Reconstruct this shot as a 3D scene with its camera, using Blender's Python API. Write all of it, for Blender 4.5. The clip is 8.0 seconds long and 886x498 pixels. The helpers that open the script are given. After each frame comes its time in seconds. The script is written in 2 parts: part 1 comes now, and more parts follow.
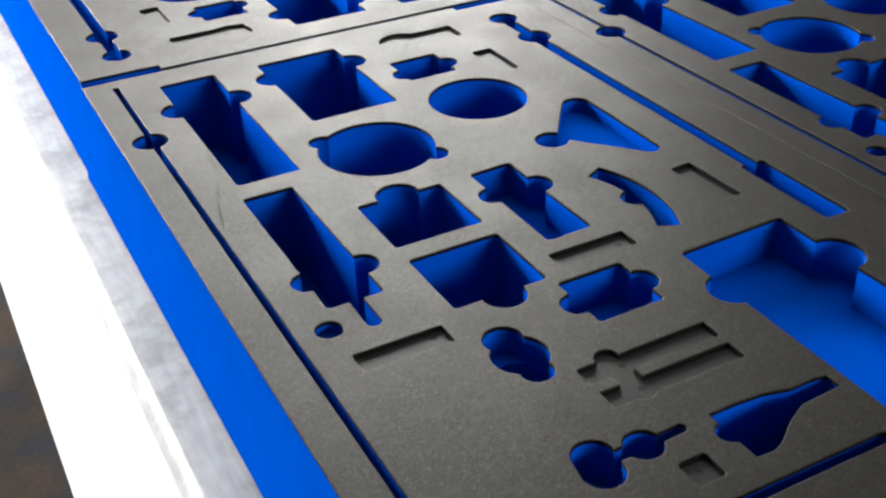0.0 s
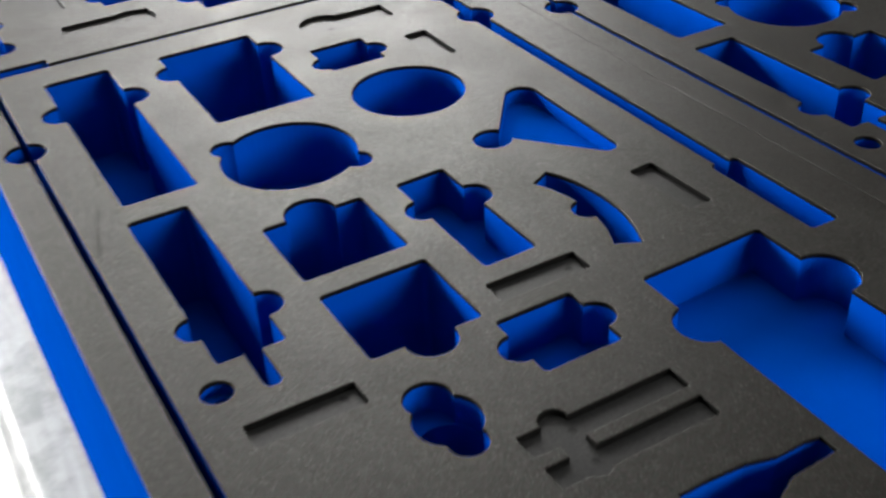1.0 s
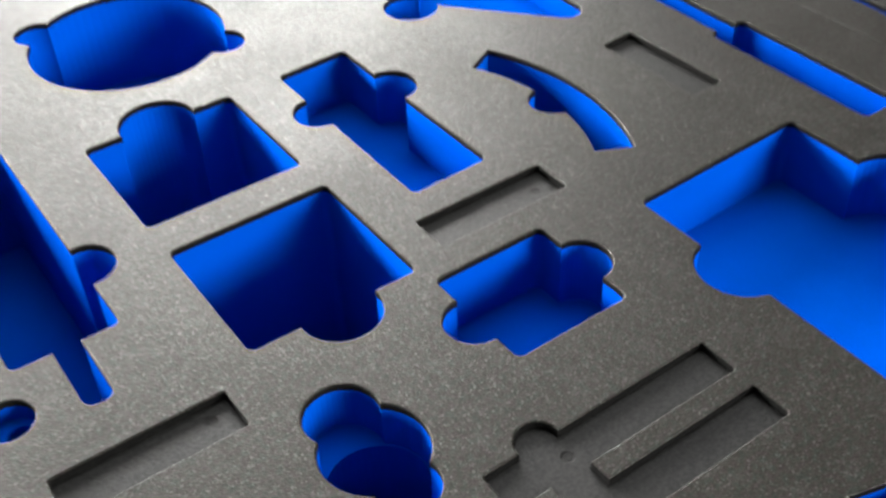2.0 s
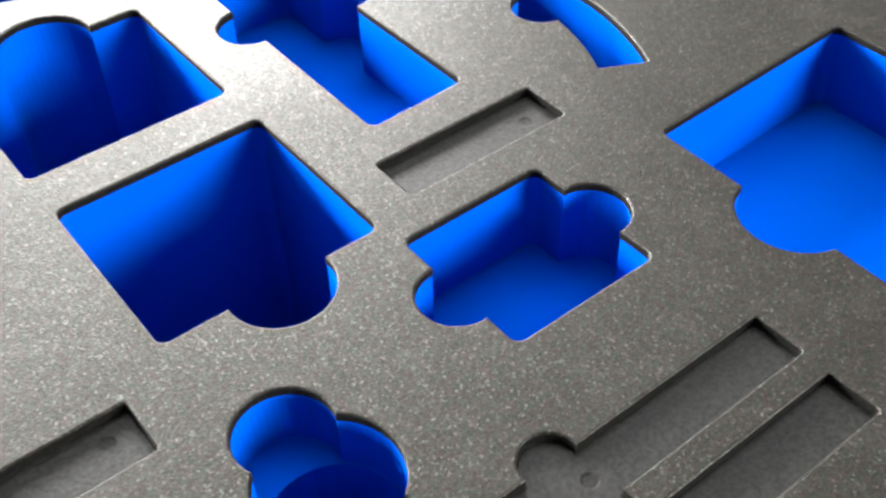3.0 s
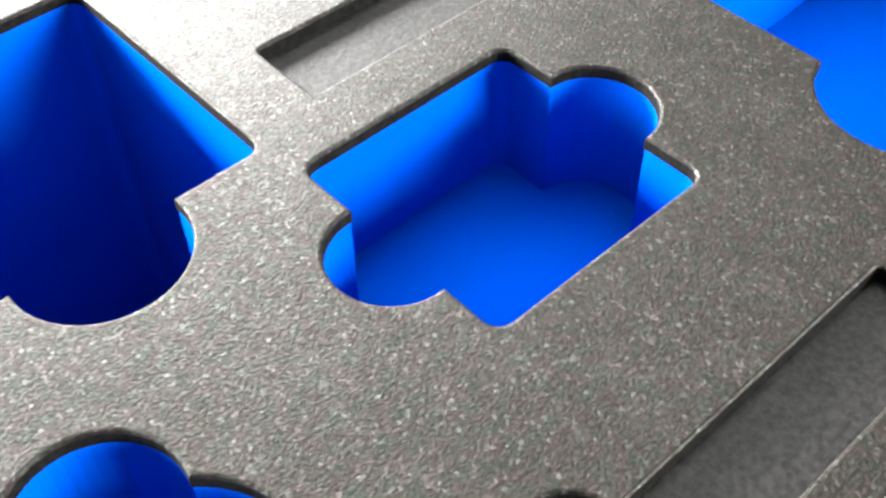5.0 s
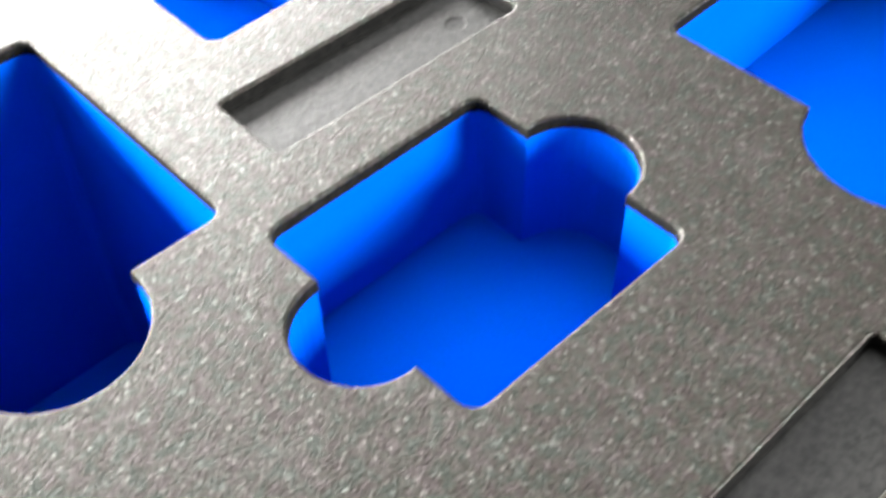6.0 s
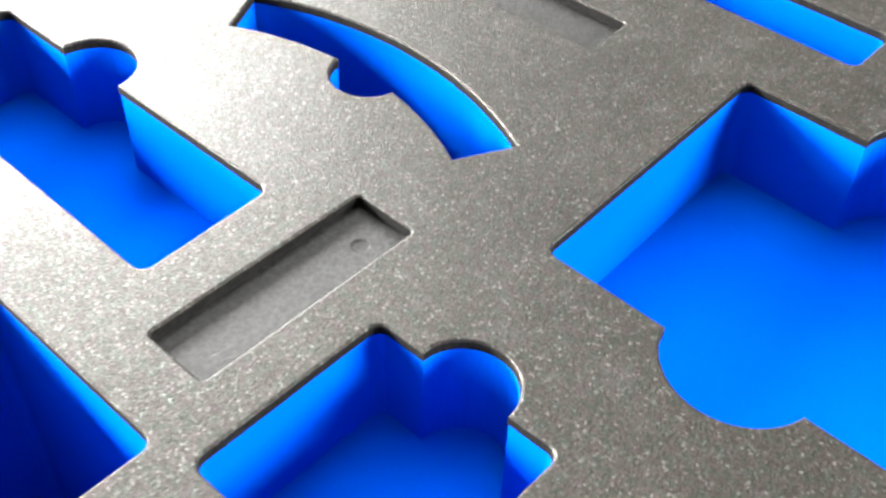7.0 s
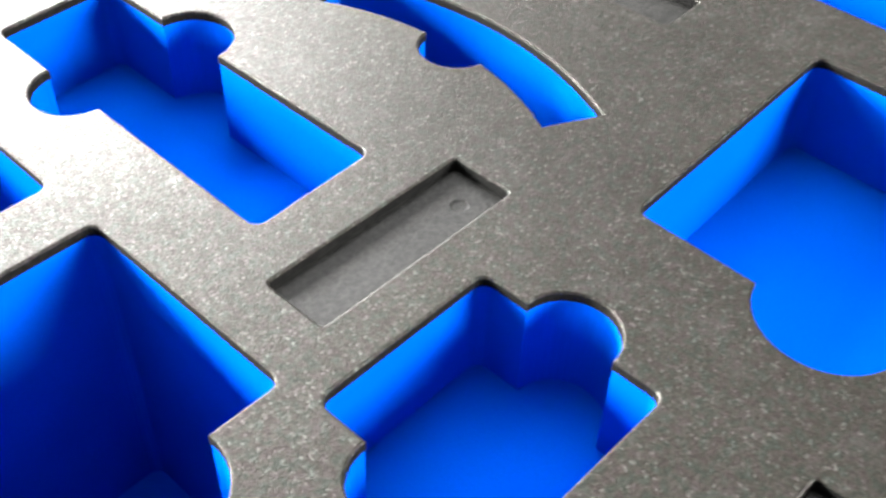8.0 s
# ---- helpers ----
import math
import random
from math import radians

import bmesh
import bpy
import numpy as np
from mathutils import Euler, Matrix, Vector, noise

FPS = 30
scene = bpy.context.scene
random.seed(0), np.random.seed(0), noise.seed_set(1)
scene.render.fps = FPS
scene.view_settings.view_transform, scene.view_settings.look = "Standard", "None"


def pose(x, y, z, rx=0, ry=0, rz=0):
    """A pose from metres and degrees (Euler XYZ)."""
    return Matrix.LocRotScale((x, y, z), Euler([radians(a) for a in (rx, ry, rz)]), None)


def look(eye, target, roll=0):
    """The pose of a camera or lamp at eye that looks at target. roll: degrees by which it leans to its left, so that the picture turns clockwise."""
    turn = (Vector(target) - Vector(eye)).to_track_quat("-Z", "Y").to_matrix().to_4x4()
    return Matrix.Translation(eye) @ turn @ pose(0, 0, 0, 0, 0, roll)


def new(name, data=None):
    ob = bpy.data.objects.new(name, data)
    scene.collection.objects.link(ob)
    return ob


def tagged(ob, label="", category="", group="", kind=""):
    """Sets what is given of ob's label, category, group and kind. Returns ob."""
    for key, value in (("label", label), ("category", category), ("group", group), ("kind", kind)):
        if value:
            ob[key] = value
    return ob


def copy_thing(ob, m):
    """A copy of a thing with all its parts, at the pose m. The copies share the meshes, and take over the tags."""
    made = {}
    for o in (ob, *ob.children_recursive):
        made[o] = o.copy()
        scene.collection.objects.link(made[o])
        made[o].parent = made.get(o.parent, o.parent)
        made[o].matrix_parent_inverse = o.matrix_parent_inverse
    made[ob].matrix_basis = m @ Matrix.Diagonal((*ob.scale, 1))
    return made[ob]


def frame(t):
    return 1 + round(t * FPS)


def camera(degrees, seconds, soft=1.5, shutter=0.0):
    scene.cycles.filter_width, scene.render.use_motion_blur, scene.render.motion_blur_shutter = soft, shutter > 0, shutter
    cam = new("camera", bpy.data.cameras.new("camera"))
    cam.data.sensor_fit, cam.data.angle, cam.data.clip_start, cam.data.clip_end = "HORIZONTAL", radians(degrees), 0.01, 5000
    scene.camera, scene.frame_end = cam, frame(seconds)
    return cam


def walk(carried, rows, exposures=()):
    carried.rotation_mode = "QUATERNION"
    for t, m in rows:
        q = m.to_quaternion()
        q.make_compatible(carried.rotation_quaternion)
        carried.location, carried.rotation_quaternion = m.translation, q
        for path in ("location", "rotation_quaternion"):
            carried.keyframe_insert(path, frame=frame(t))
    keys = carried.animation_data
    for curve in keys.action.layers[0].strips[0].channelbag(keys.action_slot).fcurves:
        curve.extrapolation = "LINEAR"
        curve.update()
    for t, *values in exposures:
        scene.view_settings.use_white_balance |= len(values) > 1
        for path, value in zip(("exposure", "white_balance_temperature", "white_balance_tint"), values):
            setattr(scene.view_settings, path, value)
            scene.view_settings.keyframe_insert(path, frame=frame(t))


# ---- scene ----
# ---- camera and its walk ----
U = 0.08      # one unit of the tray's layout, in metres
TOP = 0.95    # height of the foam's upper face above the floor
cam = camera(44.34, 8.0, soft=2.6, shutter=0.5)
ROWS = [
    (0.0, -3.7947, -7.2649, 5.8445, -26.893, -32.316, -2.213),
    (0.3, -3.4610, -7.1620, 5.7914, -25.888, -33.058, -2.563),
    (0.5, -3.2346, -7.0321, 5.7066, -25.932, -33.475, -2.697),
    (1.0, -2.5368, -5.9239, 5.3453, -28.407, -34.190, -3.177),
    (1.5, -1.8164, -4.5213, 4.5924, -31.942, -36.064, -2.472),
    (2.0, -1.3393, -3.6998, 3.9012, -34.211, -40.670, -2.297),
    (2.2, -1.1916, -3.4750, 3.7002, -34.675, -41.925, -2.349),
    (3.3, -0.6475, -2.5523, 2.9115, -38.293, -45.801, -1.305),
    (3.5, -0.5686, -2.4072, 2.7888, -39.211, -46.903, -0.885),
    (4.0, -0.3686, -2.1107, 2.4114, -40.848, -48.395, -0.323),
    (4.5, -0.1627, -1.9278, 2.1121, -41.564, -48.845, -0.524),
    (4.7, -0.1051, -1.8851, 2.0148, -42.120, -48.448, -0.429),
    (5.8, 0.0917, -1.7403, 1.8655, -42.114, -48.428, -1.328),
    (6.0, 0.1395, -1.7125, 1.9291, -42.947, -48.483, -1.106),
    (6.5, 0.3175, -1.7131, 2.2769, -46.772, -46.908, 0.713),
    (7.0, 0.1986, -1.7408, 2.5126, -48.781, -44.458, 2.100),
    (7.5, -0.1030, -1.8161, 2.6495, -48.929, -44.146, 2.508),
    (8.0, -0.1823, -1.6690, 2.5314, -48.280, -44.463, 2.324),
]
EXPOSURES = [(0.0, -0.85), (1.0, -1.08), (1.5, -0.83), (2.0, 0.22), (2.2, 0.48), (3.5, 1.08), (4.0, 1.3), (4.7, 1.44), (6.0, 1.52), (7.0, 1.78), (8.0, 1.5)]
walk(cam, [(t, pose(U * x, U * y, TOP + U * z, 90 + pitch, 0, yaw) @ pose(0, 0, 0, 0, 0, roll))
           for t, x, y, z, yaw, pitch, roll in ROWS], EXPOSURES)

# ---- light ----
world = bpy.data.worlds.new("sky")
scene.world = world
world.use_nodes = True
sky = world.node_tree.nodes.new("ShaderNodeTexSky")
sky.sky_type, sky.sun_disc, sky.sun_elevation, sky.sun_rotation = "NISHITA", False, radians(40), radians(23)
world.node_tree.nodes["Background"].inputs["Strength"].default_value = 0.1
world.node_tree.links.new(sky.outputs[0], world.node_tree.nodes["Background"].inputs["Color"])


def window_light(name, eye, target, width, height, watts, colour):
    """An area lamp as daylight through one opening of the room, itself out of view."""
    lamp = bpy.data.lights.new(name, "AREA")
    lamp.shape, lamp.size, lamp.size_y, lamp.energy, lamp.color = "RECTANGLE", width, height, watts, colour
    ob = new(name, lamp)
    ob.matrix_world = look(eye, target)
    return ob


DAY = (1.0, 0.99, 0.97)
window_light("daylight_far", (1.7, 3.95, 2.85), (1.7, 0, 2.85), 2.2, 1.5, 660, DAY)
window_light("daylight_left", (-1.5, 3.95, 2.08), (-1.5, 0, 2.08), 1.5, 1.0, 1200, DAY)
# no west opening is known: added to brighten the insert's left side
window_light("fill_west", (-3.45, 2.0, 1.55), (0, 2.0, 1.55), 2.2, 0.6, 260, DAY)
window_light("daylight_south", (2.5, -3.95, 2.35), (2.5, 0, 2.35), 2.6, 1.2, 600, DAY)
# added overhead lamp for the light on the pocket floors; its source is unseen
window_light("daylight_overhead", (1.9, 1.9, 5.58), (1.9, 1.9, 0), 3.8, 3.8, 240, DAY)

# ---- materials ----


class Shade:
    """A node material in the making: nodes, links and the principled shader."""

    def __init__(self, name, rough=0.6, metal=0.0, spec=0.5):
        self.m = bpy.data.materials.new(name)
        self.m.use_nodes = True
        self.t = self.m.node_tree
        self.p = self.t.nodes["Principled BSDF"]
        self.p.inputs["Roughness"].default_value = rough
        self.p.inputs["Metallic"].default_value = metal
        self.p.inputs["Specular IOR Level"].default_value = spec
        self.where = self.t.nodes.new("ShaderNodeTexCoord").outputs["Object"]

    def link(self, a, b):
        self.t.links.new(a, b)

    def noise(self, scale, detail=4.0, rough=0.6, stretch=None):
        n = self.t.nodes.new("ShaderNodeTexNoise")
        n.inputs["Scale"].default_value, n.inputs["Detail"].default_value = scale, detail
        n.inputs["Roughness"].default_value = rough
        src = self.where
        if stretch:
            mp = self.t.nodes.new("ShaderNodeMapping")
            mp.inputs["Scale"].default_value = stretch
            self.link(src, mp.inputs["Vector"])
            src = mp.outputs["Vector"]
        self.link(src, n.inputs["Vector"])
        return n.outputs["Fac"]

    def cells(self, scale, feature="F1"):
        n = self.t.nodes.new("ShaderNodeTexVoronoi")
        n.inputs["Scale"].default_value = scale
        n.feature = feature
        self.link(self.where, n.inputs["Vector"])
        return n.outputs["Distance"], n.outputs["Color"]

    def ramp(self, fac, stops):
        n = self.t.nodes.new("ShaderNodeValToRGB")
        while len(n.color_ramp.elements) < len(stops):
            n.color_ramp.elements.new(0.5)
        for e, (at, c) in zip(n.color_ramp.elements, stops):
            e.position, e.color = at, (*c, 1)
        self.link(fac, n.inputs["Fac"])
        return n.outputs["Color"]

    def mix(self, fac, a, b, kind="MIX"):
        n = self.t.nodes.new("ShaderNodeMix")
        n.data_type, n.blend_type = "RGBA", kind
        for value, socket in ((fac, n.inputs[0]), (a, n.inputs[6]), (b, n.inputs[7])):
            if isinstance(value, (int, float)):
                socket.default_value = value
            elif isinstance(value, tuple):
                socket.default_value = (*value, 1)
            else:
                self.link(value, socket)
        return n.outputs[2]

    def span(self, fac, a, b, lo=0.0, hi=1.0):
        n = self.t.nodes.new("ShaderNodeMapRange")
        n.inputs["From Min"].default_value, n.inputs["From Max"].default_value = lo, hi
        n.inputs["To Min"].default_value, n.inputs["To Max"].default_value = a, b
        self.link(fac, n.inputs["Value"])
        return n.outputs["Result"]

    def bump(self, height, strength, depth):
        n = self.t.nodes.new("ShaderNodeBump")
        n.inputs["Strength"].default_value, n.inputs["Distance"].default_value = strength, depth
        self.link(height, n.inputs["Height"])
        if self.p.inputs["Normal"].is_linked:
            self.link(self.p.inputs["Normal"].links[0].from_socket, n.inputs["Normal"])
        self.link(n.outputs["Normal"], self.p.inputs["Normal"])

    def colour(self, c):
        self.link(c, self.p.inputs["Base Color"])

    def rough(self, r):
        self.link(r, self.p.inputs["Roughness"])


def black_foam():
    s = Shade("black_foam_skin", rough=0.42, spec=0.11)
    grain = s.noise(1000, 2.5, 0.6)
    clump = s.noise(330, 3, 0.6)
    broad = s.noise(12, 6, 0.65)
    tint = s.ramp(s.noise(330, 2, 0.5), [(0.36, (0.88, 1.0, 0.90)), (0.5, (1.0, 0.97, 0.89)), (0.64, (1.0, 0.87, 0.88))])
    base = s.ramp(grain, [(0.34, (0.0039, 0.0037, 0.0033)), (0.5, (0.0071, 0.0067, 0.0059)), (0.66, (0.0129, 0.0122, 0.0107))])
    tone = s.ramp(broad, [(0.3, (0.66, 0.65, 0.64)), (0.7, (1.0, 1.0, 1.0))])
    base = s.mix(1.0, base, s.ramp(clump, [(0.35, (0.84, 0.84, 0.84)), (0.65, (1.07, 1.06, 1.05))]), "MULTIPLY")
    base = s.mix(1.0, base, tint, "MULTIPLY")
    hue = s.cells(1400)[1]
    # sparkle of the skin painted into the base colour as scattered paler cells
    painted_sparkle = s.ramp(hue, [(0.78, (0.0, 0.0, 0.0)), (0.99, (0.011, 0.0107, 0.0102))])
    dust = s.ramp(s.noise(70, 6, 0.72), [(0.52, (0.0, 0.0, 0.0)), (0.75, (0.006, 0.006, 0.0061))])
    s.colour(s.mix(1.0, s.mix(1.0, s.mix(1.0, base, tone, "MULTIPLY"), painted_sparkle, "ADD"), dust, "ADD"))
    s.rough(s.mix(0.5, s.span(clump, 0.30, 0.60, 0.3, 0.7), s.span(broad, 0.36, 0.60, 0.32, 0.68)))
    s.bump(s.noise(32, 3, 0.5), 0.12, 0.0012)
    s.bump(grain, 0.15, 0.0004)
    s.bump(s.noise(1350, 1, 0.5), 0.6, 0.0003)
    glint = s.ramp(hue, [(0.25, (0.092, 0.092, 0.092)), (0.70, (0.148, 0.148, 0.148)), (0.80, (0.175, 0.175, 0.175)), (0.93, (0.33, 0.33, 0.33))])
    s.link(glint, s.p.inputs["Specular IOR Level"])
    s.link(tint, s.p.inputs["Specular Tint"])
    return s.m


def cut_foam(name, low, high, rough, spec=0.05):
    """Foam where the skin has been milled away: dull and dark."""
    s = Shade(name, rough=rough, spec=spec)
    grain = s.noise(680, 3, 0.65)
    s.colour(s.ramp(grain, [(0.36, (low, low, low * 0.95)), (0.64, (high, high * 0.99, high * 0.93))]))
    s.bump(grain, 0.5, 0.0004)
    return s.m


def blue_foam(name, rough, spec):
    s = Shade(name, rough=rough, spec=spec)
    broad = s.noise(22, 4, 0.6)
    grain = s.noise(1300, 2, 0.6)
    s.colour(s.mix(s.span(grain, 0.0, 0.35, 0.35, 0.7),
                   s.ramp(broad, [(0.3, (0.0, 0.046, 0.318)), (0.7, (0.0, 0.053, 0.355))]), (0.0, 0.041, 0.286)))
    s.bump(grain, 0.15, 0.0004)
    return s.m


def sheet_metal():
    s = Shade("galvanised_sheet", rough=0.5, metal=0.5)
    spangle = s.cells(60)[0]
    streak = s.noise(30, 4, 0.6, (6.0, 0.6, 1.0))
    stain = s.ramp(s.noise(16, 5, 0.65), [(0.38, (0.70, 0.71, 0.71)), (0.52, (1.0, 1.0, 1.0))])
    s.colour(s.mix(1.0, stain, s.mix(0.12, s.ramp(streak, [(0.3, (0.27, 0.275, 0.275)), (0.7, (0.34, 0.345, 0.345))]), spangle, "SOFT_LIGHT"), "MULTIPLY"))
    s.rough(s.span(s.noise(45, 4), 0.42, 0.6, 0.3, 0.7))
    s.bump(streak, 0.03, 0.001)
    return s.m


def white_board():
    s = Shade("white_laminate", rough=0.5, spec=0.6)
    wear = s.noise(40, 6, 0.7, (1.0, 0.2, 1.0))
    s.colour(s.ramp(wear, [(0.25, (0.70, 0.70, 0.66)), (0.45, (0.90, 0.90, 0.88)), (0.8, (0.93, 0.93, 0.92))]))
    s.bump(s.noise(300, 3), 0.05, 0.0005)
    return s.m


def concrete():
    s = Shade("workshop_concrete", rough=0.95, spec=0.1)
    blot = s.noise(6, 6, 0.6)
    fine = s.noise(90, 5, 0.65)
    s.colour(s.mix(0.35, s.ramp(blot, [(0.40, (0.006, 0.008, 0.013)), (0.52, (0.013, 0.010, 0.008)), (0.64, (0.024, 0.013, 0.008))]),
                   s.ramp(fine, [(0.3, (0.006, 0.006, 0.006)), (0.7, (0.03, 0.028, 0.026))])))
    s.bump(fine, 0.2, 0.002)
    return s.m


def plaster(name, dark, light):
    s = Shade(name, rough=0.85)
    s.colour(s.ramp(s.noise(3, 5), [(0.3, (dark, dark, dark * 1.02)), (0.7, (light, light * 0.99, light * 0.98))]))
    s.bump(s.noise(120, 4), 0.15, 0.002)
    return s.m


def painted_steel():
    s = Shade("grey_painted_steel", rough=0.45)
    s.colour(s.ramp(s.noise(30, 5), [(0.3, (0.16, 0.17, 0.18)), (0.7, (0.22, 0.23, 0.24))]))
    return s.m


BLACK, METAL, WHITE = black_foam(), sheet_metal(), white_board()
BLUE = blue_foam("blue_foam", 0.9, 0.0)
CUT, MILLED = cut_foam("black_foam_cut", 0.002, 0.006, 0.95), cut_foam("black_foam_milled", 0.0036, 0.013, 0.45, 0.11)
MARK = cut_foam("black_foam_pressed", 0.0034, 0.012, 0.6, 0.09)
CONCRETE, STEEL = concrete(), painted_steel()
# unseen walls and ceiling, kept dark to cut light bounced into the pockets
PLASTER, CEILING = plaster("wall_plaster", 0.035, 0.055), plaster("grey_ceiling_paint", 0.07, 0.09)

# ---- mesh helpers ----


def mesh_of(name, verts, faces, material, smooth=False):
    me = bpy.data.meshes.new(name)
    me.from_pydata(verts, [], faces)
    me.materials.append(material)
    if smooth:
        for p in me.polygons:
            p.use_smooth = True
    me.update()
    return me


def part(name, me, parent, label="", at=(0, 0, 0)):
    ob = new(name, me)
    ob.parent = parent
    ob.location = at
    if label:
        tagged(ob, label)
    return ob


def box_mesh(name, x0, y0, z0, x1, y1, z1, material, bevel=0.0):
    bm = bmesh.new()
    bmesh.ops.create_cube(bm, size=1.0, matrix=Matrix.LocRotScale(
        ((x0 + x1) / 2, (y0 + y1) / 2, (z0 + z1) / 2), None, (x1 - x0, y1 - y0, z1 - z0)))
    if bevel:
        bmesh.ops.bevel(bm, geom=bm.edges[:], offset=bevel, segments=3, profile=0.5, affect="EDGES")
    me = bpy.data.meshes.new(name)
    bm.to_mesh(me)
    bm.free()
    me.materials.append(material)
    return me


# ---- outlines: unions of simple cutter shapes, in layout units ----


def rect(x0, y0, x1, y1, r=0.045):
    out = []
    for cx, cy, a in ((x1 - r, y0 + r, -90), (x1 - r, y1 - r, 0), (x0 + r, y1 - r, 90), (x0 + r, y0 + r, 180)):
        for k in range(5):
            b = radians(a + 22.5 * k)
            out.append((cx + r * math.cos(b), cy + r * math.sin(b)))
    return out


def disc(cx, cy, r, n=40):
    return [(cx + r * math.cos(2 * math.pi * (k + 0.37) / n), cy + r * math.sin(2 * math.pi * (k + 0.37) / n)) for k in range(n)]


def hull(*discs):
    """The convex outline round several discs."""
    pts = sorted({(round(x, 6), round(y, 6)) for d in discs for x, y in disc(*d)})

    def half(seq):
        h = []
        for p in seq:
            while len(h) > 1 and (h[-1][0] - h[-2][0]) * (p[1] - h[-2][1]) - (h[-1][1] - h[-2][1]) * (p[0] - h[-2][0]) <= 0:
                h.pop()
            h.append(p)
        return h[:-1]
    return half(pts) + half(pts[::-1])


def bow(cx, cy, r0, r1, a0, a1, n=22):
    """A piece of a ring."""
    angles = [radians(a0 + (a1 - a0) * k / n) for k in range(n + 1)]
    return [(cx + r1 * math.cos(a), cy + r1 * math.sin(a)) for a in angles] + \
           [(cx + r0 * math.cos(a), cy + r0 * math.sin(a)) for a in reversed(angles)]


def inside(p, poly):
    x, y, odd = p[0], p[1], False
    for (ax, ay), (bx, by) in zip(poly, poly[1:] + poly[:1]):
        if (ay > y) != (by > y) and x < ax + (y - ay) * (bx - ax) / (by - ay):
            odd = not odd
    return odd


def union(polys):
    """The outer outline of overlapping outlines, counter-clockwise."""
    if len(polys) == 1:
        return polys[0]
    pieces = []
    for i, poly in enumerate(polys):
        others = [q for j, q in enumerate(polys) if j != i]
        for a, b in zip(poly, poly[1:] + poly[:1]):
            cuts = [0.0, 1.0]
            dx, dy = b[0] - a[0], b[1] - a[1]
            for q in others:
                for c, d in zip(q, q[1:] + q[:1]):
                    ex, ey = d[0] - c[0], d[1] - c[1]
                    den = dx * ey - dy * ex
                    if abs(den) < 1e-12:
                        continue
                    s = ((c[0] - a[0]) * ey - (c[1] - a[1]) * ex) / den
                    u = ((c[0] - a[0]) * dy - (c[1] - a[1]) * dx) / den
                    if 0 < s < 1 and 0 <= u <= 1:
                        cuts.append(s)
            cuts.sort()
            for s, e in zip(cuts, cuts[1:]):
                if e - s < 1e-7:
                    continue
                m = (s + e) / 2
                if not any(inside((a[0] + m * dx, a[1] + m * dy), q) for q in others):
                    pieces.append(((a[0] + s * dx, a[1] + s * dy), (a[0] + e * dx, a[1] + e * dy)))
    start = pieces.pop(0)
    loop = [start[0], start[1]]
    while pieces:
        k = min(range(len(pieces)), key=lambda n: (pieces[n][0][0] - loop[-1][0]) ** 2 + (pieces[n][0][1] - loop[-1][1]) ** 2)
        if (pieces[k][0][0] - loop[-1][0]) ** 2 + (pieces[k][0][1] - loop[-1][1]) ** 2 > 1e-6:
            break
        loop.append(pieces.pop(k)[1])
    clean = []
    for p in loop[:-1]:
        if not clean or (p[0] - clean[-1][0]) ** 2 + (p[1] - clean[-1][1]) ** 2 > 1e-6:
            clean.append(p)
    return clean


def grown(loop, d):
    """The outline moved outwards by d."""
    out = []
    n = len(loop)
    for k in range(n):
        (ax, ay), (bx, by), (cx, cy) = loop[k - 1], loop[k], loop[(k + 1) % n]
        n1 = Vector((by - ay, ax - bx)).normalized()
        n2 = Vector((cy - by, bx - cx)).normalized()
        m = n1 + n2
        m = m.normalized() if m.length > 1e-6 else n1
        m = m * (d / max(0.5, m.dot(n1)))
        out.append((bx + m.x, by + m.y))
    return out


class Shell:
    """Collects strips and filled outlines, in layout units, for one mesh."""

    def __init__(self):
        self.v, self.f, self.slots = [], [], []

    def slot(self, k):
        """All faces added since the last call belong to material k."""
        self.slots += [k] * (len(self.f) - len(self.slots))

    def ring(self, loop, z):
        at = len(self.v)
        self.v += [(U * x, U * y, U * z) for x, y in loop]
        return list(range(at, at + len(loop)))

    def strip(self, a, b, flip=False):
        for k in range(len(a)):
            m = (k + 1) % len(a)
            q = (a[k], a[m], b[m], b[k])
            self.f.append(q[::-1] if flip else q)

    def lip(self, loop, inward=1):
        """A small rounded edge from the upper face down into an outline; returns its lowest ring."""
        steps = [self.ring(grown(loop, inward * LIP * (1 - math.sin(a))), LIP * (math.cos(a) - 1))
                 for a in (0, math.pi / 6, math.pi / 3, math.pi / 2)]
        for a, b in zip(steps, steps[1:]):
            self.strip(a, b, inward < 0)
        return steps[-1]

    def fill(self, loops, z, down=False):
        from mathutils import geometry
        flat = [Vector((x, y, 0)) for loop in loops for x, y in loop]
        at = len(self.v)
        self.v += [(U * p.x, U * p.y, U * z) for p in flat]
        for a, b, c in geometry.tessellate_polygon([[Vector((x, y, 0)) for x, y in loop] for loop in loops]):
            up = (flat[b] - flat[a]).cross(flat[c] - flat[a]).z > 0
            self.f.append(tuple(at + i for i in ((a, b, c) if up != down else (a, c, b))))

    def mesh(self, name, *materials):
        me = mesh_of(name, self.v, self.f, materials[0])
        for m in materials[1:]:
            me.materials.append(m)
        if self.slots:
            me.polygons.foreach_set("material_index", self.slots)
        return me


# ---- the foam inserts ----
LAYER, LIP, SHALLOW = 0.042, 0.010, 0.05
WIDE, FAR, NEAR, LEFT = 6.775, 7.06, -4.5, -1.89
RIGHT = LEFT + WIDE

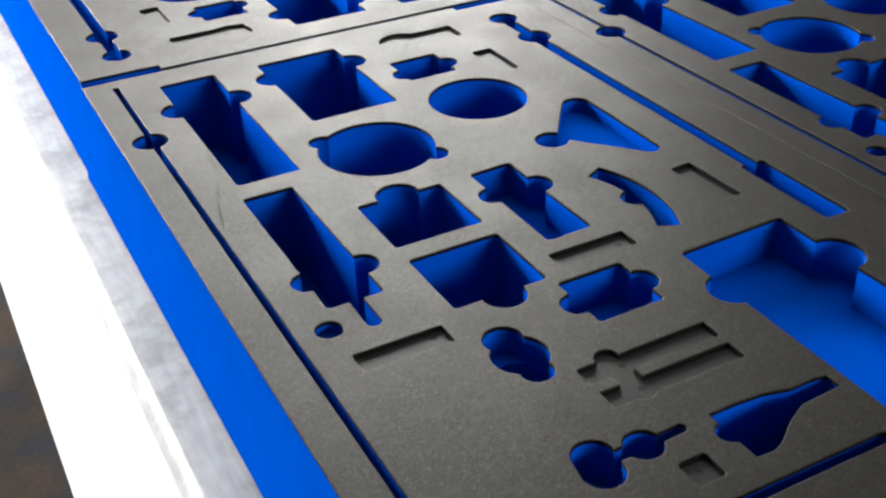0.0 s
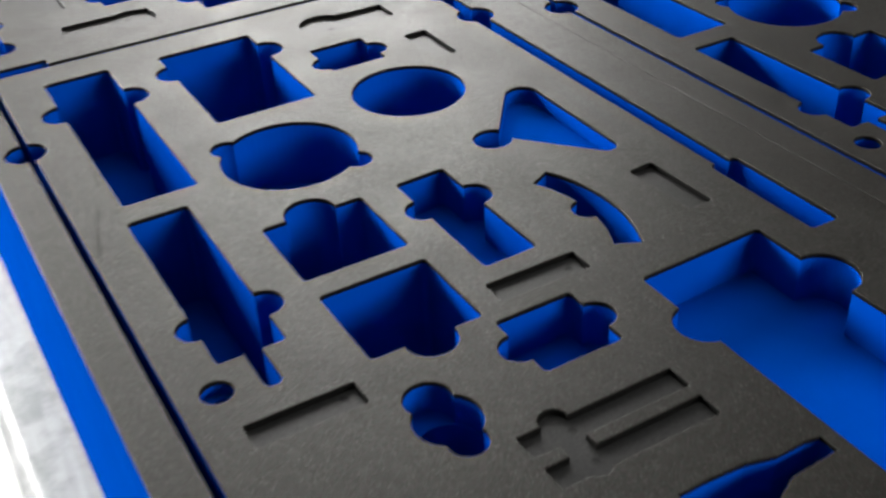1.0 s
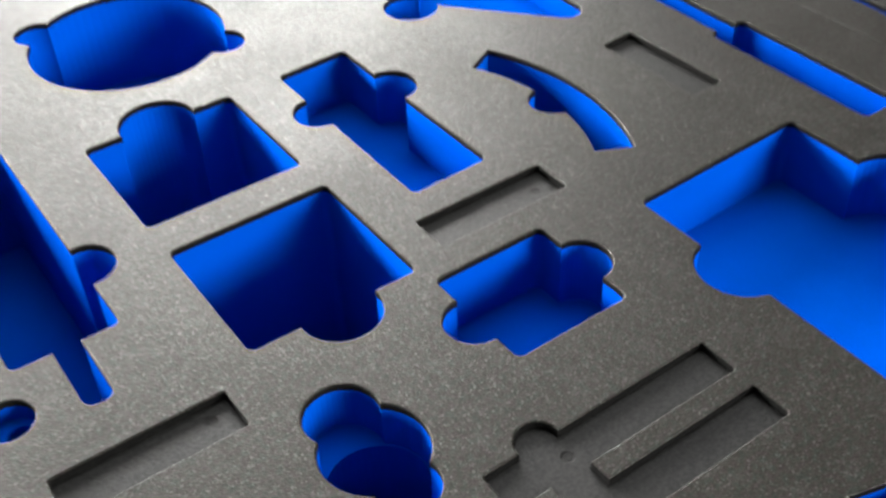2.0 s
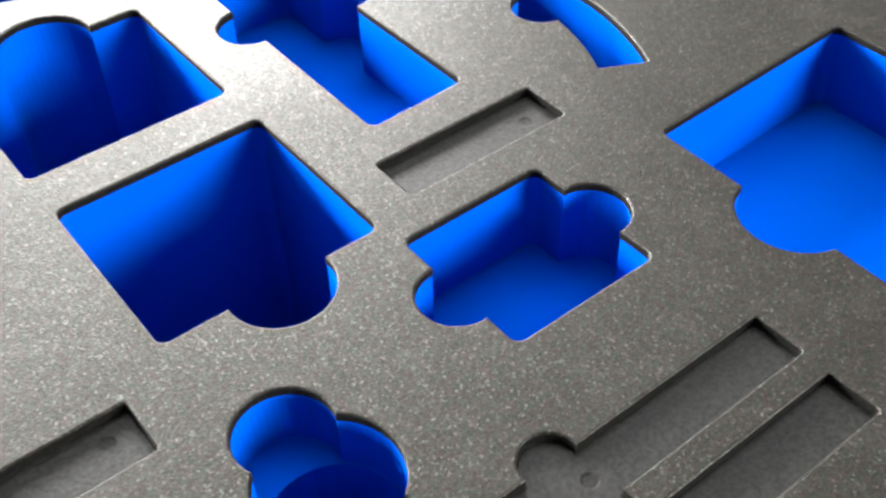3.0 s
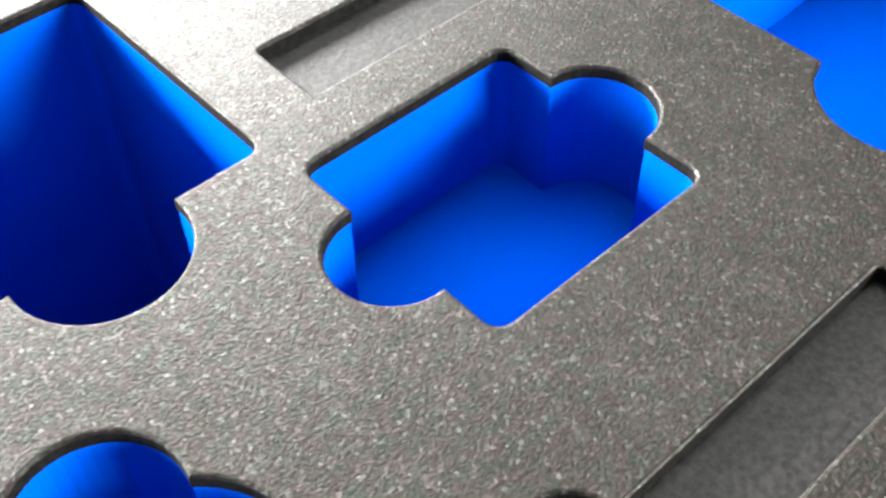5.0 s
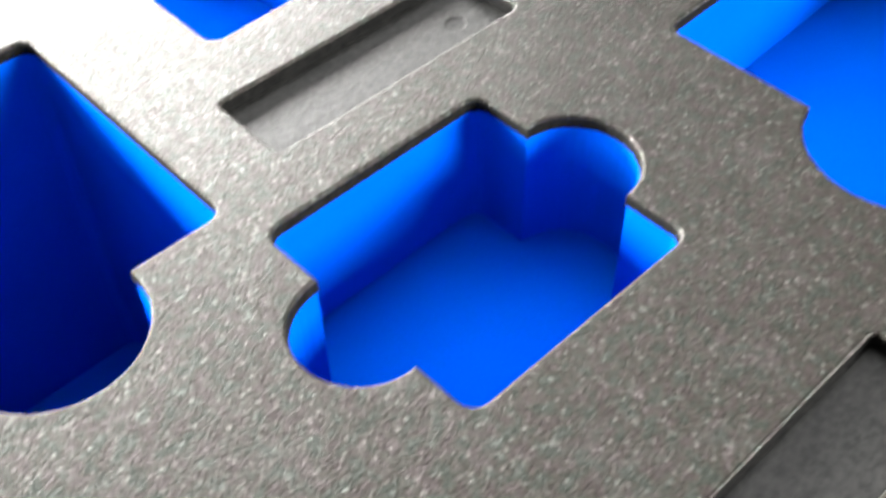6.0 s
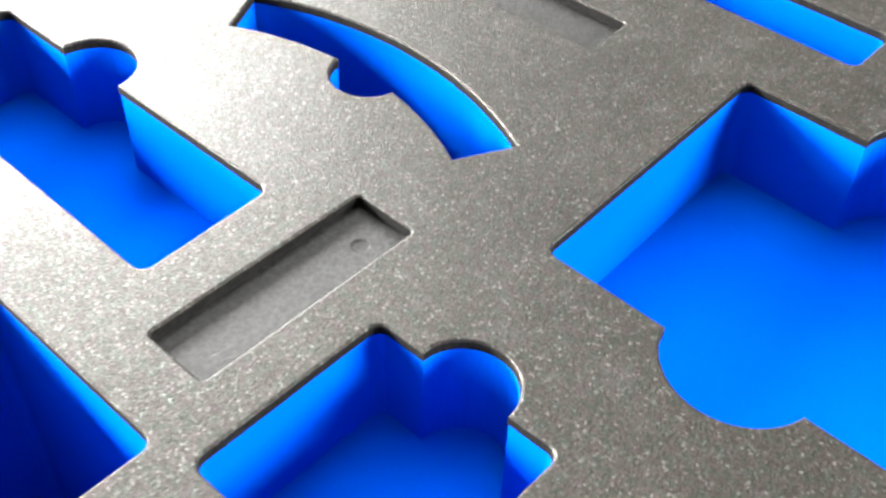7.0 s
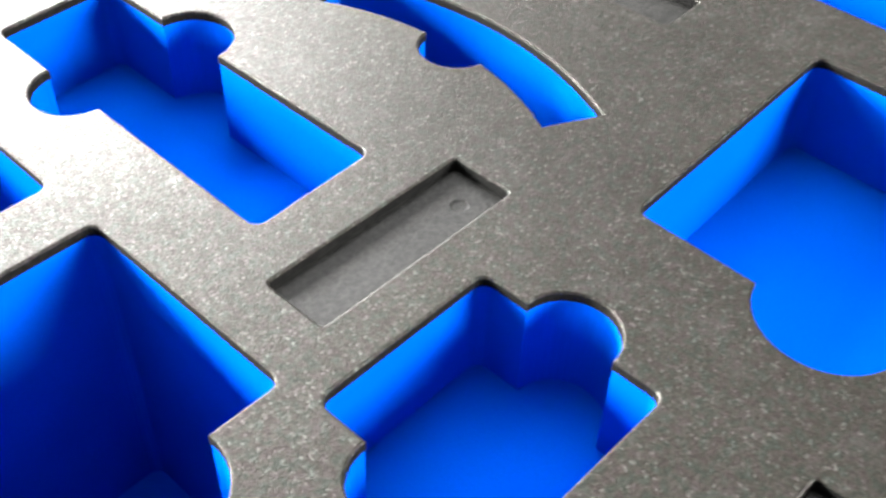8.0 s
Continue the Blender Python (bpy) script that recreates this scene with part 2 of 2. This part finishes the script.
# name, label, depth, shapes, well (centre and radius, depth)
POCKETS = [
    ("long_pocket", "deep blue oblong pocket with two finger notches", 1.1,
     [rect(-0.97, 3.33, -0.21, 6.55), disc(-0.97, 5.66, 0.22), disc(-0.2, 5.68, 0.22)], None),
    ("wide_pocket", "deep blue rectangular pocket with two finger notches", 1.15,
     [rect(0.4, 4.44, 1.57, 6.52), disc(0.43, 5.97, 0.22), disc(1.58, 5.97, 0.22)], None),
    ("small_pocket", "blue square pocket with two finger notches", 0.6,
     [rect(2.0, 4.9, 2.69, 5.59), disc(2.02, 5.14, 0.165), disc(2.68, 5.22, 0.17)], None),
    ("round_pocket", "blue round pocket with smooth walls", 0.75, [disc(2.48, 3.95, 0.635, 64)], None),
    ("round_pocket", "blue round pocket with two finger notches", 0.75,
     [disc(0.77, 3.36, 0.7, 64), disc(0.26, 3.84, 0.155), disc(1.3, 2.88, 0.155)], None),
    ("long_pocket", "deep blue oblong pocket with notches and a narrow slot", 1.1,
     [rect(-1.03, 0.61, -0.445, 3.0), disc(-1.02, 1.13, 0.165), disc(-0.43, 1.15, 0.175), rect(-0.81, 0.15, -0.66, 0.7, 0.06)], None),
    ("finger_hole", "small round blue hole with a narrower bore", 0.13, [disc(-1.145, 0.305, 0.13)], (-1.115, 0.30, 0.068, 0.6)),
    ("rod_groove", "narrow dark blue groove with a round finger hole", 0.5,
     [rect(-1.535, -4.0, -1.455, 6.82, 0.035), disc(-1.52, 4.97, 0.215)], None),
    ("square_pocket", "deep blue square pocket with a round finger notch", 1.35,
     [rect(-0.015, 1.235, 1.0, 2.2), disc(0.485, 2.21, 0.25)], None),
    ("long_pocket", "blue oblong pocket with two finger notches", 0.42,
     [hull((1.423, 2.159, 0.045), (1.863, 2.178, 0.045), (1.874, 0.629, 0.045), (1.419, 0.613, 0.045)), disc(1.38, 1.66, 0.17), disc(1.91, 1.64, 0.185)], None),
    ("square_pocket", "very deep blue square pocket with a round finger notch", 1.44,
     [rect(-0.01, 0.005, 1.003, 0.965), disc(0.51, -0.015, 0.225)], None),
    ("small_pocket", "bright blue square pocket with two finger notches", 0.45,
     [rect(1.03, -0.838, 1.756, -0.124), disc(1.02, -0.495, 0.168), disc(1.755, -0.48, 0.168)], None),
    ("large_pocket", "large shallow bright blue pocket with finger notches", 0.47,
     [hull((2.41, -0.35, 0.05), (3.618, -0.323, 0.05), (3.59, -4.05, 0.05), (2.36, -4.05, 0.05)), disc(2.405, -1.025, 0.25), disc(3.66, -1.08, 0.28)], None),
    ("rod_groove", "long blue groove with two finger holes and a wide end", 0.3,
     [rect(4.125, 0.7, 4.31, 6.3, 0.04), disc(4.22, 6.24, 0.21), disc(4.23, 5.37, 0.235), rect(4.062, -0.54, 4.385, 0.785)], None),
    ("drop_pocket", "bright blue drop-shaped pocket with a finger hole", 0.2,
     [hull((3.45, 3.12, 0.19), (2.97, 2.47, 0.2), (3.5, 1.7, 0.12)), disc(2.64, 2.45, 0.2)], (3.54, 1.85, 0.035, 0.4)),
    ("curved_pocket", "curved blue pocket with a finger notch", 0.62,
     [bow(1.31, 0.85, 1.33, 1.582, -27.5, 28), disc(2.65, 0.83, 0.155)], None),
    ("lobed_pocket", "lobed blue pocket with a deep round well", 0.3,
     [disc(0.14, -0.62, 0.19), disc(0.155, -0.88, 0.265), disc(0.165, -1.14, 0.155)], (0.155, -0.88, 0.258, 1.1)),
    ("flask_pocket", "dark blue flask-shaped pocket", 0.8,
     [[(1.05, -2.87), (1.21, -2.885), (1.34, -2.835), (1.55, -2.69), (1.78, -2.585), (2.21, -2.567), (2.21, -2.41), (2.09, -2.388),
       (1.83, -2.388), (1.6, -2.325), (1.31, -2.305), (1.05, -2.305)], disc(1.065, -2.55, 0.12)], None),
    ("double_pocket", "blue pocket of two joined rounds with a thin stem", 0.45,
     [hull((-0.02, -2.245, 0.182), (-0.052, -2.42, 0.18)), disc(0.39, -2.33, 0.167), rect(0.08, -2.39, 0.3, -2.26, 0.02),
      hull((0.5, -2.335, 0.05), (0.755, -2.322, 0.05))], None),
    ("rod_groove", "straight narrow blue groove", 0.4, [hull((0.2, -3.17, 0.055), (2.04, -3.19, 0.055))], None),
]
RECESSES = [
    ("shallow_recess", "shallow grey recess with a round bump", [rect(2.23, 6.0, 3.39, 6.43), disc(2.5, 6.26, 0.3)], ((2.55, 6.15),)),
    ("shallow_recess", "shallow grey oblong recess", [rect(3.16, 4.53, 3.46, 5.33)], None),
    ("shallow_recess", "shallow grey oblong recess with a small dimple", [rect(1.23, 0.075, 2.12, 0.342, 0.02)], ((1.98, 0.19),)),
    ("shallow_recess", "shallow grey oblong recess with a small dimple", [rect(-1.12, -0.41, -0.232, -0.15, 0.02)], ((-0.36, -0.24),)),
    ("shallow_recess", "shallow grey oblong recess", [hull((3.402, 1.112, 0.03), (3.618, 1.128, 0.03), (3.64, 0.342, 0.03), (3.435, 0.337, 0.03))], None),
    ("shallow_recess", "shallow grey double recess joined by a finger slot",
     [rect(0.45, -1.53, 1.82, -1.304, 0.02), rect(0.455, -1.87, 1.81, -1.65, 0.02), hull((0.775, -1.30, 0.115), (0.775, -1.8, 0.115))], ((0.85, -1.42), (0.81, -1.75))),
    ("shallow_recess", "shallow grey square recess with a small dimple", [rect(0.47, -2.905, 0.74, -2.63)], ((0.6, -2.75),)),
]


def foam_insert():
    tray = new("foam_insert")
    blue = [(n, l, d, union(s), w) for n, l, d, s, w in POCKETS]
    grey = [(n, l, union(s), dot) for n, l, s, dot in RECESSES]
    # the outer edge, with a narrow relief cut along the far edge
    edge = [(LEFT, NEAR), (RIGHT, NEAR), (RIGHT, FAR - 0.14), (RIGHT - 1.09, FAR - 0.14), (RIGHT - 1.09, FAR), (LEFT, FAR)]
    edge = [p for a, b in zip(edge, edge[1:] + edge[:1])
            for p in ((a[0] + (b[0] - a[0]) * k / 12, a[1] + (b[1] - a[1]) * k / 12) for k in range(12))]
    holes = [o for _, _, _, o, _ in blue] + [o for _, _, o, _ in grey]
    top = Shell()
    inner = grown(edge, -LIP)
    top.fill([inner] + [grown(h, LIP)[::-1] for h in holes], 0.0)
    b, c = top.lip(edge, -1), top.ring(edge, -LAYER)
    top.slot(0)
    top.strip(c, b)
    top.slot(1)
    for _, _, _, o, _ in blue:
        b, c = top.lip(o), top.ring(o, -LAYER)
        top.slot(0)
        top.strip(b, c)
        top.slot(1)
    part("top_layer", top.mesh("top_layer", BLACK, CUT), tray, "thin black foam skin with machined openings")
    for n, l, o, dot in grey:
        s = Shell()
        b, c, d = s.lip(o), s.ring(o, -SHALLOW + 0.006), s.ring(grown(o, -0.006), -SHALLOW)
        s.slot(0)
        s.strip(b, c)
        s.strip(c, d)
        s.slot(1)
        floor = [grown(o, -0.006)]
        for x, y in dot or ():
            ring, base = disc(x, y, 0.036, 20), disc(x, y, 0.024, 20)
            floor.append(ring[::-1])
            e, f = s.ring(ring, -SHALLOW), s.ring(base, -SHALLOW - 0.003)
            s.strip(e, f)
            s.fill([base], -SHALLOW - 0.003)
        s.slot(3)
        s.fill(floor, -SHALLOW)
        s.slot(2)
        part(n, s.mesh(n, BLACK, CUT, MILLED, MARK), tray, l)
    for n, l, depth, o, well in blue:
        s = Shell()
        wall = grown(o, 0.003)
        a, b = s.ring(wall, -LAYER), s.ring(wall, -depth)
        s.strip(a, b)
        floor = [wall]
        if well:
            x, y, r, low = well
            floor.append(disc(x, y, r)[::-1])
            d, e = s.ring(disc(x, y, r), -depth), s.ring(disc(x, y, r), -low)
            s.strip(d, e)
            s.fill([disc(x, y, r)], -low)
        s.fill(floor, -depth)
        part(n, s.mesh(n, BLUE), tray, l)
    body = Shell()
    rings = [body.ring(grown(edge, out), z) for out, z in ((0, -LAYER), (0.07, -0.7), (0.165, -1.41), (0.09, -1.45), (0.09, -1.5))]
    for upper, lower in zip(rings, rings[1:]):
        body.strip(lower, upper)
    body.fill([grown(edge, 0.09)], -1.5, True)
    part("foam_body", body.mesh("foam_body", BLUE), tray, "thick blue foam body under the skin")
    tray.location = (0, 0, TOP)
    return tray


tray = foam_insert()
tagged(tray, "two-layer foam tool insert, black skin over blue, machined pockets", "foam insert", "foam inserts on the bench")


def scratch(points, width):
    """A fine dull score line in the black skin."""
    v, f = [], []
    for k, (x, y) in enumerate(points):
        w = width * (0.4 + 0.6 * math.sin(math.pi * (k + 0.5) / len(points)))
        v += [(U * (x - w), U * y, 0.0003), (U * (x + w), U * y, 0.0003)]
        if k:
            f.append((2 * k - 2, 2 * k - 1, 2 * k + 1, 2 * k))
    return mesh_of("scratch", v, f, CUT)


beside = copy_thing(tray, pose(6.775 * U, -0.045 * U, TOP))
rear = copy_thing(tray, pose(3.03 * U, 14.22 * U, TOP, 0, 0, 180))

for (xa, ya), (xb, yb) in (((-1.0, 4.45), (-1.06, 3.8)), ((-1.16, 3.5), (-1.24, 3.12)), ((-1.2, 3.4), (-1.4, 2.6)), ((-1.3, 2.95), (-1.42, 2.45))):
    line = [(xa + (xb - xa) * k / 9 + 0.006 * math.sin(2.1 * k + xa), ya + (yb - ya) * k / 9) for k in range(10)]
    part("scratch", scratch(line, 0.0035), tray, "thin dark scratch in the foam skin")

# ---- the bench ----
BED = TOP - 1.5 * U - 0.003


def bench():
    base = new("workbench")
    base.location = (0.5, 0.4, 0)
    off = Vector((0.5, 0.4, 0))
    x0, x1, y0, y1 = -2.66 * U, 1.25, -0.75, 1.6
    z = BED

    def put(name, box, material, bevel, label=""):
        a, b = Vector(box[:3]) - off, Vector(box[3:]) - off
        return part(name, box_mesh(name, *a, *b, material, bevel), base, label)
    def extruded(name, outline, material, label):
        """A long bar with the given cross-section, along the bench."""
        n = len(outline)
        verts = [(x - off.x, y - off.y, h) for y in (y0, y1) for x, h in outline]
        faces = [(k, (k + 1) % n, n + (k + 1) % n, n + k) for k in range(n)] + [tuple(range(n))[::-1], tuple(range(n, 2 * n))]
        me = mesh_of(name, verts, faces, material)
        bm = bmesh.new()
        bm.from_mesh(me)
        bmesh.ops.recalc_face_normals(bm, faces=bm.faces[:])
        bm.to_mesh(me)
        bm.free()
        return part(name, me, base, label)

    roll, drop = 0.013, 0.024
    curve = [(x0 + roll - roll * math.sin(radians(a)), z - drop + drop * math.cos(radians(a))) for a in range(90, -1, -9)]
    extruded("worktop", [(x1, z - 0.03), (x0, z - 0.03)] + curve + [(x1, z)], METAL, "galvanised sheet-metal worktop with a rolled edge")
    xr, h = -3.56 * U, z - 0.02
    extruded("edge_rail", [(x0 + 0.0008, z - 0.0302), (x0 - 0.002, z - 0.08), (xr, z - 0.08), (xr, h - 0.006), (xr + 0.001, h - 0.003), (xr + 0.004, h - 0.001),
                           (xr + 0.011, h), (xr + 0.0125, h - 0.0012), (xr + 0.014, h), (x0 + 0.0008, h)],
             WHITE, "white laminated edge rail with a fine groove")
    for x in (-0.2, 1.15):
        for y in (-0.65, 1.5):
            put("leg", (x - 0.03, y - 0.03, 0, x + 0.03, y + 0.03, z - 0.03), STEEL, 0.004, "grey steel leg")
    return tagged(base, "workbench with galvanised sheet top and white edge rail", "workbench")


bench()

# ---- the room ----


def slab(name, box, material, label, category):
    x0, y0, z0, x1, y1, z1 = box
    me = box_mesh(name, x0, y0, z0, x1, y1, z1, material)
    return tagged(new(name, me), label, category, kind="structure")


# unseen shell that closes the place; its openings are set round the lamps
X0, X1, Y0, Y1, HIGH = -3.5, 4.5, -4.0, 4.0, 5.6


def holed_wall(name, width, height, holes, thick, m, material=PLASTER, label="unseen dark grey plastered wall with openings for the lamps", category="wall"):
    """A slab with openings side by side, in its own plane, put where m says."""
    bm = bmesh.new()
    pieces, done = [], 0.0
    for a, b, c, d in holes:
        pieces += [(done, 0, a, height), (a, 0, c, b), (a, d, c, height)]
        done = c
    for x0, z0, x1, z1 in pieces + [(done, 0, width, height)]:
        bmesh.ops.create_cube(bm, size=1.0, matrix=Matrix.LocRotScale(((x0 + x1) / 2, 0, (z0 + z1) / 2), None, (x1 - x0, thick, z1 - z0)))
    me = bpy.data.meshes.new(name)
    bm.to_mesh(me)
    bm.free()
    me.materials.append(material)
    ob = new(name, me)
    ob.matrix_world = m
    return tagged(ob, label, category, kind="structure")


slab("floor", (X0, Y0, -0.1, X1, Y1, 0), CONCRETE, "dark stained concrete workshop floor", "floor")
holed_wall("wall_west", Y1 - Y0, HIGH, [(0.85, 1.2, 3.15, 1.9)], 0.2, pose(X0 - 0.1, Y1, 0, 0, 0, -90))
slab("wall_east", (X1, Y0, 0, X1 + 0.2, Y1, HIGH), PLASTER, "unseen dark grey plastered wall", "wall")
holed_wall("wall_south", X1 - X0, HIGH, [(4.6, 1.7, 7.4, 3.0)], 0.2, pose(X0, Y0 - 0.1, 0))
holed_wall("wall_north", X1 - X0, HIGH, [(1.2, 1.53, 2.8, 2.63), (4.05, 2.05, 6.35, 3.65)], 0.2, pose(X0, Y1 + 0.1, 0))
# unseen ceiling, with a hole made for the overhead lamp
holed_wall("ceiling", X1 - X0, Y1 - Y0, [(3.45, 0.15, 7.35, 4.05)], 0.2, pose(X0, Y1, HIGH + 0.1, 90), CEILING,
           "unseen grey painted ceiling with a square opening for the overhead lamp", "ceiling")
